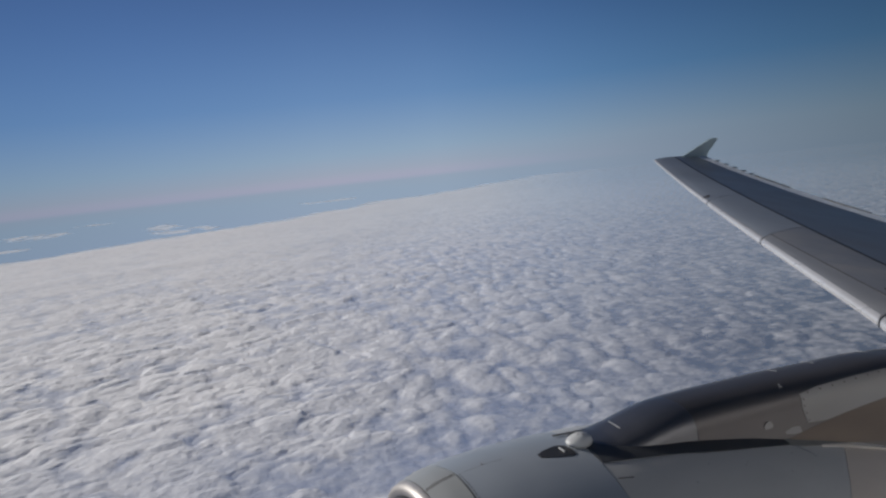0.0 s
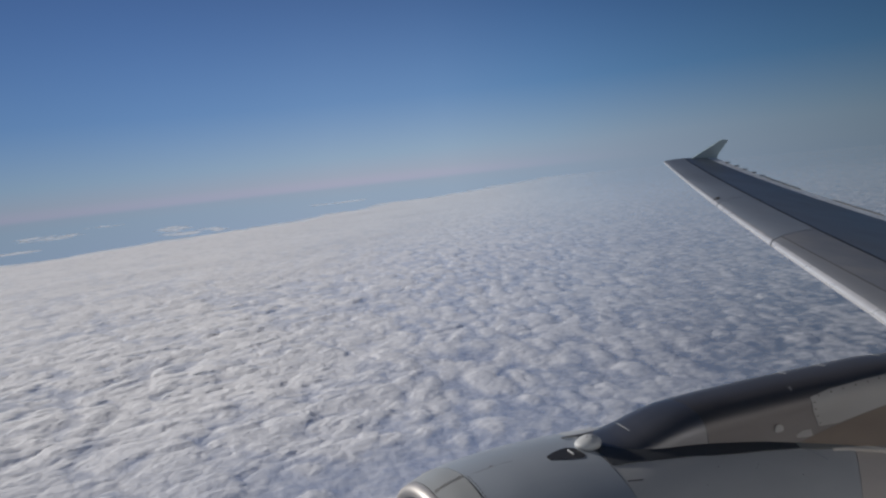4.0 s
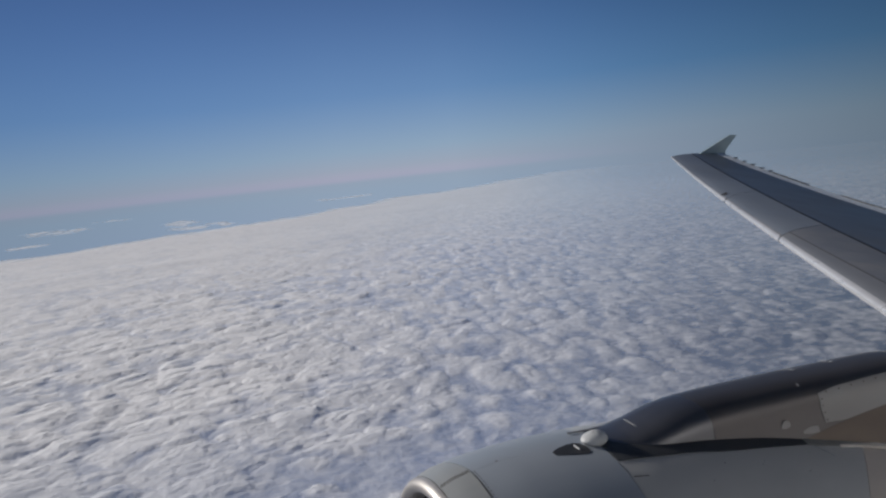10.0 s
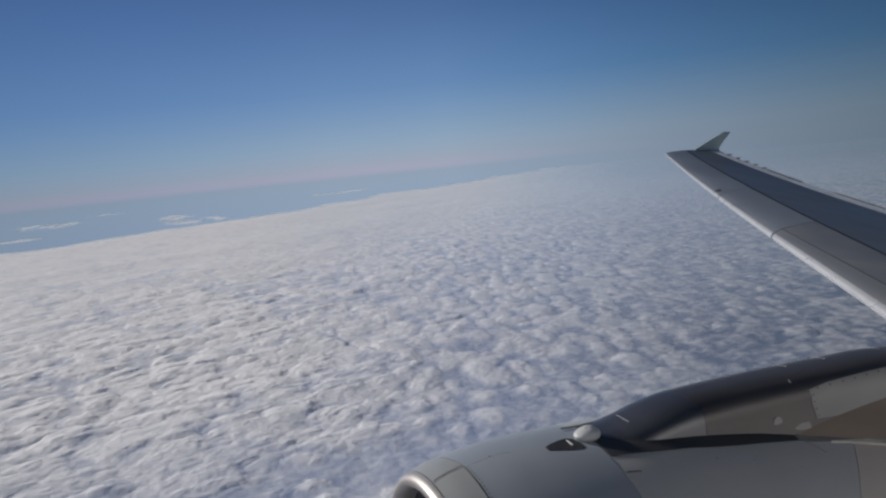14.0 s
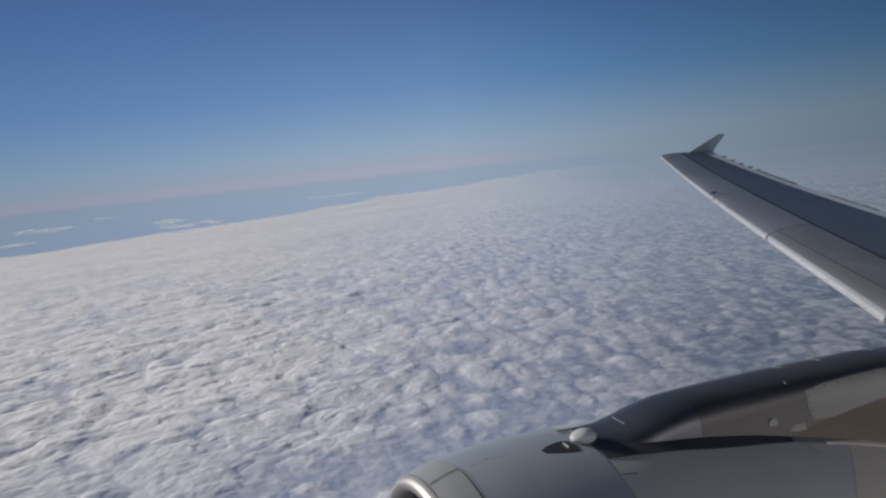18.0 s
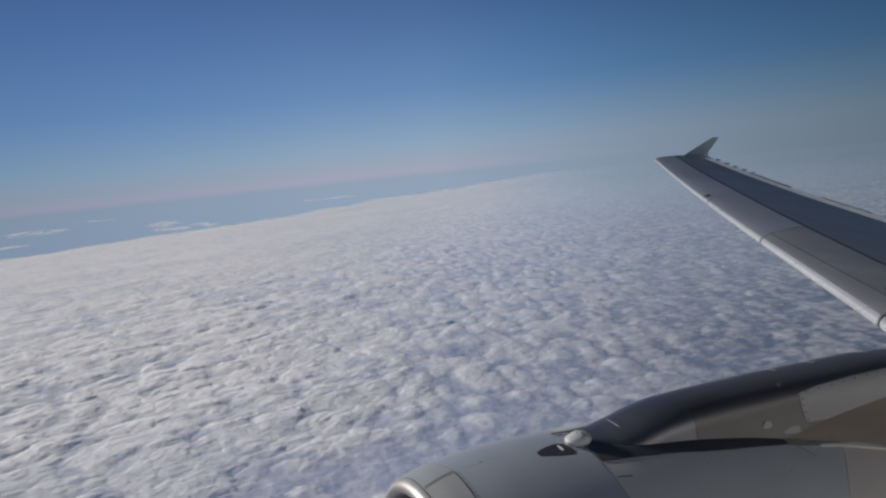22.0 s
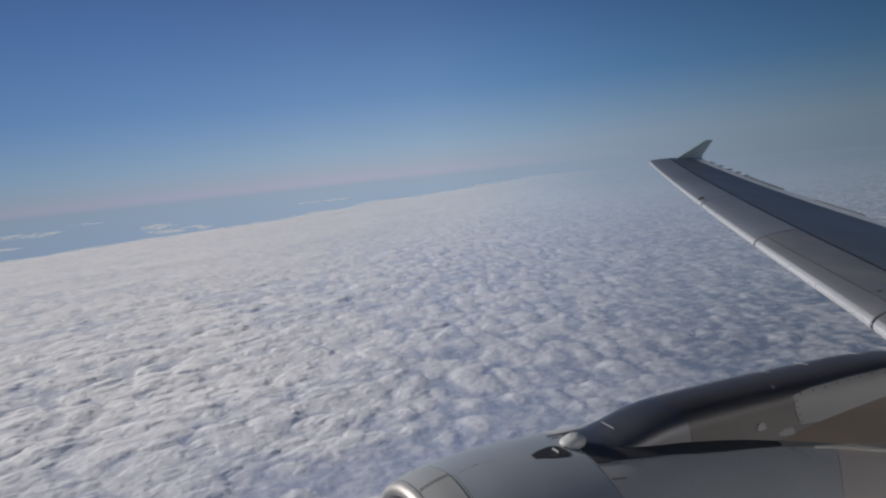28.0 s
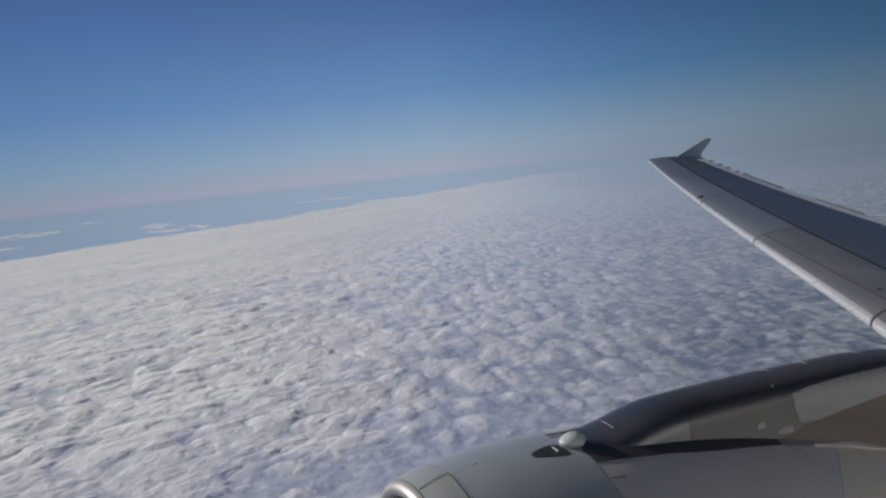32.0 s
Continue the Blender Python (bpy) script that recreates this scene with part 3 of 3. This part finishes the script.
part("pale_wedge", band([(3.70, -24.8, -24.2), (3.735, -25.0, -24.4), (3.90, -26.1, -24.8), (4.01, -27.3, -25.0), (4.13, -28.8, -25.1), (4.28, -31.1, -25.1), (4.6, -35.5, -25.1)], 0.012, 0.03), PALE_EDGE, nacelle, "pale wedge of fairing above the rear cowl, sunlight in its colour")
part("seam", band([(2.185, -22.8, -22.55), (2.22, -23.15, -22.95), (2.27, -23.6, -23.45)], 0.0012, 0.01), SEAM_DARK, nacelle, "faint panel line")
part("seam", band([(3.50, -23.2, -22.4), (3.53, -24.6, -23.9), (3.56, -26.6, -26.0), (3.58, -29.0, -28.5)], 0.0012, 0.01), SEAM_SOFT, nacelle, "faint curved panel line")
for x, a, r in ((2.78, -24.5, 0.004), (3.02, -27.5, 0.0035), (3.05, -26.2, 0.003), (2.62, -30.0, 0.0035), (3.30, -33.0, 0.004), (3.42, -25.5, 0.003)):
    c = on_cowl(x, a, -0.003)
    part("fastener", stud(c, (c - Vector((x, YC, ZC))).normalized(), r, 0.0012), SEAM_DARK, nacelle)

# ---- pylon
PX = [2.185, 2.205, 2.27, 2.37, 2.5, 2.6, 2.7, 2.8, 2.9, 3.1, 3.6, 4.1, 4.5, 4.9, 5.4, 6.2]
PT = [-1.737, -1.733, -1.731, -1.728, -1.699, -1.672, -1.651, -1.637, -1.631, -1.63, -1.638, -1.652, -1.662, -1.70, -1.84, -2.0]
PH = [0.16, 0.20, 0.228, 0.24, 0.245, 0.247, 0.249, 0.25, 0.251, 0.252, 0.254, 0.255, 0.25, 0.25, 0.25, 0.25]
BOXY = 2 / 2.6      # how square the shoulders are


def pylon_at(x):
    return [float(np.interp(x, PX, v)) for v in (PT, PH)]


def depth(x):
    """How far down the shoulder rounds over."""
    return float(np.interp(x, [2.2, 2.5, 2.9, 3.6, 6.0], [0.06, 0.14, 0.18, 0.155, 0.15]))


def pylon_skin(x, a, lift=0.0):
    """A point of the fairing: a runs from 0 on the cabin side over the crown to 180."""
    (top, half), c, s = pylon_at(x), math.cos(radians(a)), math.sin(radians(a))
    return Vector((x, YC - (half + lift) * math.copysign(abs(c) ** BOXY, c), top + lift - (depth(x) + lift) * (1 - max(s, 0.0) ** BOXY)))


def flare(x):
    """The sides lean out towards the foot."""
    return float(np.interp(x, [2.25, 2.6, 3.6], [0.0, 0.30, 0.42]))


def pylon_ring(x, low, k=36):
    ring = [pylon_skin(x, 180 * i / k) for i in range(k + 1)]
    top, half = pylon_at(x)
    wide = half + flare(x) * (top - depth(x) - low)
    return ring + [(x, YC + wide, low), (x, YC - wide, low)]


def pylon_piece(x0, x1, n):
    return loft([pylon_ring(x, -2.35 if x > 2.5 else -2.05) for x in span(x0, x1, n)])


def pylon_face(x, z, proud=0.0):
    """The skin of the side that looks to the cabin, at a height."""
    top, half = pylon_at(x)
    s = max(0.0, 1 - (top - z) / depth(x))
    out = flare(x) * max(0.0, top - depth(x) - z)
    return Vector((x, YC - half * max(0.0, 1 - s ** (2 / BOXY)) ** (BOXY / 2) - out - proud, z))


pylon = part("pylon", pylon_piece(2.872, 6.2, 30), PYLON_PAINT, airliner, "dark brownish grey pylon fairing over the engine")
part("nose_fairing", pylon_piece(2.185, 2.8705, 36), PYLON_METAL, pylon, "dark glossy nose fairing of the pylon")


def side_plate(top, low, proud, thick=0.006, n=10):
    """A plate that follows the cabin side between an upper and a lower line of (station, height)."""
    rings = []
    xs = span(top[0][0], top[-1][0], n)
    for x in xs:
        z1, z0 = (float(np.interp(x, [p[0] for p in line], [p[1] for p in line])) for line in (top, low))
        zs = span(z1, z0, 6)
        rings.append([pylon_face(x, z, proud) for z in zs] + [pylon_face(x, z, proud - thick) for z in reversed(zs)])
    return loft(rings)


part("panel_joint", side_plate([(2.868, -1.725), (2.875, -1.725)], [(2.868, -2.0), (2.875, -2.0)], 0.0015, 0.01, 2), SEAM_DARK, pylon, "dark joint behind the nose fairing")
part("patch_panel", side_plate([(3.685, -1.712), (3.72, -1.698), (4.2, -1.698), (4.7, -1.712), (5.3, -1.76)], [(3.685, -1.885), (3.74, -1.905), (4.1, -1.88), (4.6, -1.862), (5.3, -1.85)], 0.004), PYLON_PANEL, pylon, "light grey riveted patch panel")
part("lower_panel", side_plate([(3.5, -1.945), (3.74, -1.91), (4.1, -1.885), (4.6, -1.867), (5.3, -1.855)], [(3.5, -1.96), (3.6, -2.0), (4.5, -2.15), (5.3, -2.25)], 0.002), PYLON_BROWN, pylon, "brown heat-stained lower panel")
part("oval_cover", side_plate([(4.50, -1.90), (4.56, -1.875), (4.68, -1.868), (4.9, -1.868)], [(4.50, -1.915), (4.56, -1.945), (4.68, -1.955), (4.9, -1.955)], 0.006, 0.006, 12), PYLON_PANEL, pylon, "pale oval cover on the stained panel")
part("heat_smear", side_plate([(3.50, -1.90), (3.56, -1.885), (3.62, -1.89)], [(3.50, -1.915), (3.56, -1.925), (3.62, -1.925)], 0.0012, 0.004, 6), PYLON_PANEL, pylon, "pale worn patch on the pylon side")
rivets = [(3.755 + 0.108 * i, -1.713 - 0.012 * max(0, i - 6)) for i in range(12)] + [(3.703, -1.745 - 0.042 * i) for i in range(4)]
for x, z in rivets:
    part("rivet", stud(pylon_face(x, z, 0.004), Vector((0, -1, 0.25)).normalized(), 0.0065, 0.003), RIVET, pylon)
part("access_cover", stud(pylon_face(3.39, -1.85), Vector((0, -1, 0.1)).normalized(), 0.034, 0.003, 20), PYLON_PANEL, pylon, "round pale access cover")
for x, a0, a1 in ((2.46, 82, 106), (3.60, 52, 62), (3.78, 96, 130), (4.12, 96, 130), (4.62, 96, 130)):
    pts = [pylon_skin(x + 0.0016 * i, a0 + (a1 - a0) * i / 6) for i in range(7)]
    part("scratch", loft([[(p[0] - 0.003, p[1], p[2] - 0.01), (p[0] + 0.003, p[1], p[2] - 0.01), (p[0] + 0.003, p[1], p[2] + 0.002), (p[0] - 0.003, p[1], p[2] + 0.002)] for p in pts]), SEAM_SOFT, pylon, "pale worn seam line")
# white rounded cap at the foot of the pylon nose, with two dark screws
bm = bmesh.new()
bmesh.ops.create_uvsphere(bm, u_segments=28, v_segments=16, radius=1.0)
for v in bm.verts:
    v.co.x *= 0.075 if v.co.x > 0 else 0.088
    v.co.y *= 0.072
    v.co.z *= 0.046 - 0.016 * min(1, max(0, -v.co.x / 0.10))
    v.co += Vector((2.165, YC - 0.075, -1.711))
part("nose_cap", bm, WHITE_CAP, pylon, "white rounded cap with two dark screws")
for dx, dy in ((-0.012, -0.081), (0.012, -0.097)):
    part("screw", stud(Vector((2.165 + dx, YC + dy, -1.67)), Vector((0, -0.3, 1)).normalized(), 0.0065, 0.004), RIVET, pylon)
# thin strake plate that leads from the cowl into the pylon
part("hinge_plate", fence([(2.09, -1.7225), (2.33, -1.737), (2.33, -1.744), (2.09, -1.727)], YC + 0.12, 0.02, 0.0), SEAM_DARK, pylon, "thin grey hinge plate")

# ---- small wing parts
part("slat_gap", loft([[(slat_end(y) - 0.004, y, wing_top(y, slat_end(y)) + 0.004), (slat_end(y) + 0.03, y, wing_top(y, slat_end(y)) + 0.006), (slat_end(y) + 0.03, y, wing_top(y, slat_end(y)) - 0.03), (slat_end(y) - 0.004, y, wing_top(y, slat_end(y)) - 0.03)] for y in span(WING_IN, 14.76, 20)]), DARK, wing, "dark gap behind the slats")
for y in (14.0, 13.55, 13.15, 12.75, 12.4):
    part("static_wick", loft([[(trail(y) - 0.06, y - 0.012, wing_top(y, trail(y)) + 0.0), (trail(y) - 0.06, y + 0.012, wing_top(y, trail(y)) + 0.0), (trail(y) - 0.06, y, wing_top(y, trail(y)) + 0.03)], [(trail(y) + 0.06, y - 0.008, wing_top(y, trail(y))), (trail(y) + 0.06, y + 0.008, wing_top(y, trail(y))), (trail(y) + 0.06, y, wing_top(y, trail(y)) + 0.016)]]), DARK, wing, "thin black static wick")
# dark strips draw the shaded gaps along the trailing edge
for y0, y1, deep, mat in ((10.95, 12.3, 0.034, DARK), (8.6, 9.9, 0.014, SEAM_DARK)):
    rings = []
    for i, y in enumerate(span(y0, y1, 8)):
        h, x = deep * (1 - i / 8) + 0.003, trail(y) + 0.012
        rings.append([(x - 0.05, y, wing_top(y, x) + 0.008), (x, y, wing_top(y, x) + 0.008), (x, y, wing_top(y, x) + 0.008 - h), (x - 0.05, y, wing_top(y, x) + 0.008 - h)])
    part("edge_shade_strip", loft(rings), mat, wing, "dark tapered strip for a shaded gap on the trailing edge")
for y, r, back in ((10.75, 0.065, 0.07), (5.4, 0.02, 0.40)):
    c = Vector((lead(y) + back, y, wing_top(y, lead(y) + back) + 0.004))
    part("slat_marker", stud(c, Vector((-0.5, 0, 0.8)).normalized(), r, 0.006, 12), DARK, wing, "small dark fitting on the slat")

# ---- cabin side of the fuselage, closing the place behind the eye
FY, FZ, FR = -1.90, -0.35, 1.98
xs = [-9.0, -6.0, -4.0, -2.0, -1.0, -0.16, 0.20, 1.0, 2.0, 4.0, 6.0, 9.0, 12.0, 16.0, 20.0]
zs_open = [math.degrees(math.asin((z - FZ) / FR)) for z in (-0.22, 0.22)]
angs = sorted([-90 + 12 * i for i in range(30) if not zs_open[0] - 5 < -90 + 12 * i < zs_open[1] + 5] + zs_open)
bm = bmesh.new()
grid = [[bm.verts.new((x, FY + FR * math.cos(radians(a)), FZ + FR * math.sin(radians(a)))) for a in angs] for x in xs]
for i in range(len(xs) - 1):
    for j in range(len(angs)):
        k = (j + 1) % len(angs)
        if xs[i] == -0.16 and angs[j] == zs_open[0]:
            continue
        bm.faces.new((grid[i][j], grid[i + 1][j], grid[i + 1][k], grid[i][k]))
bmesh.ops.recalc_face_normals(bm, faces=bm.faces)
bmesh.ops.solidify(bm, geom=bm.faces, thickness=0.05)
part("fuselage", bm, FUSELAGE_PAINT, airliner, "plain white painted fuselage side with one window opening")
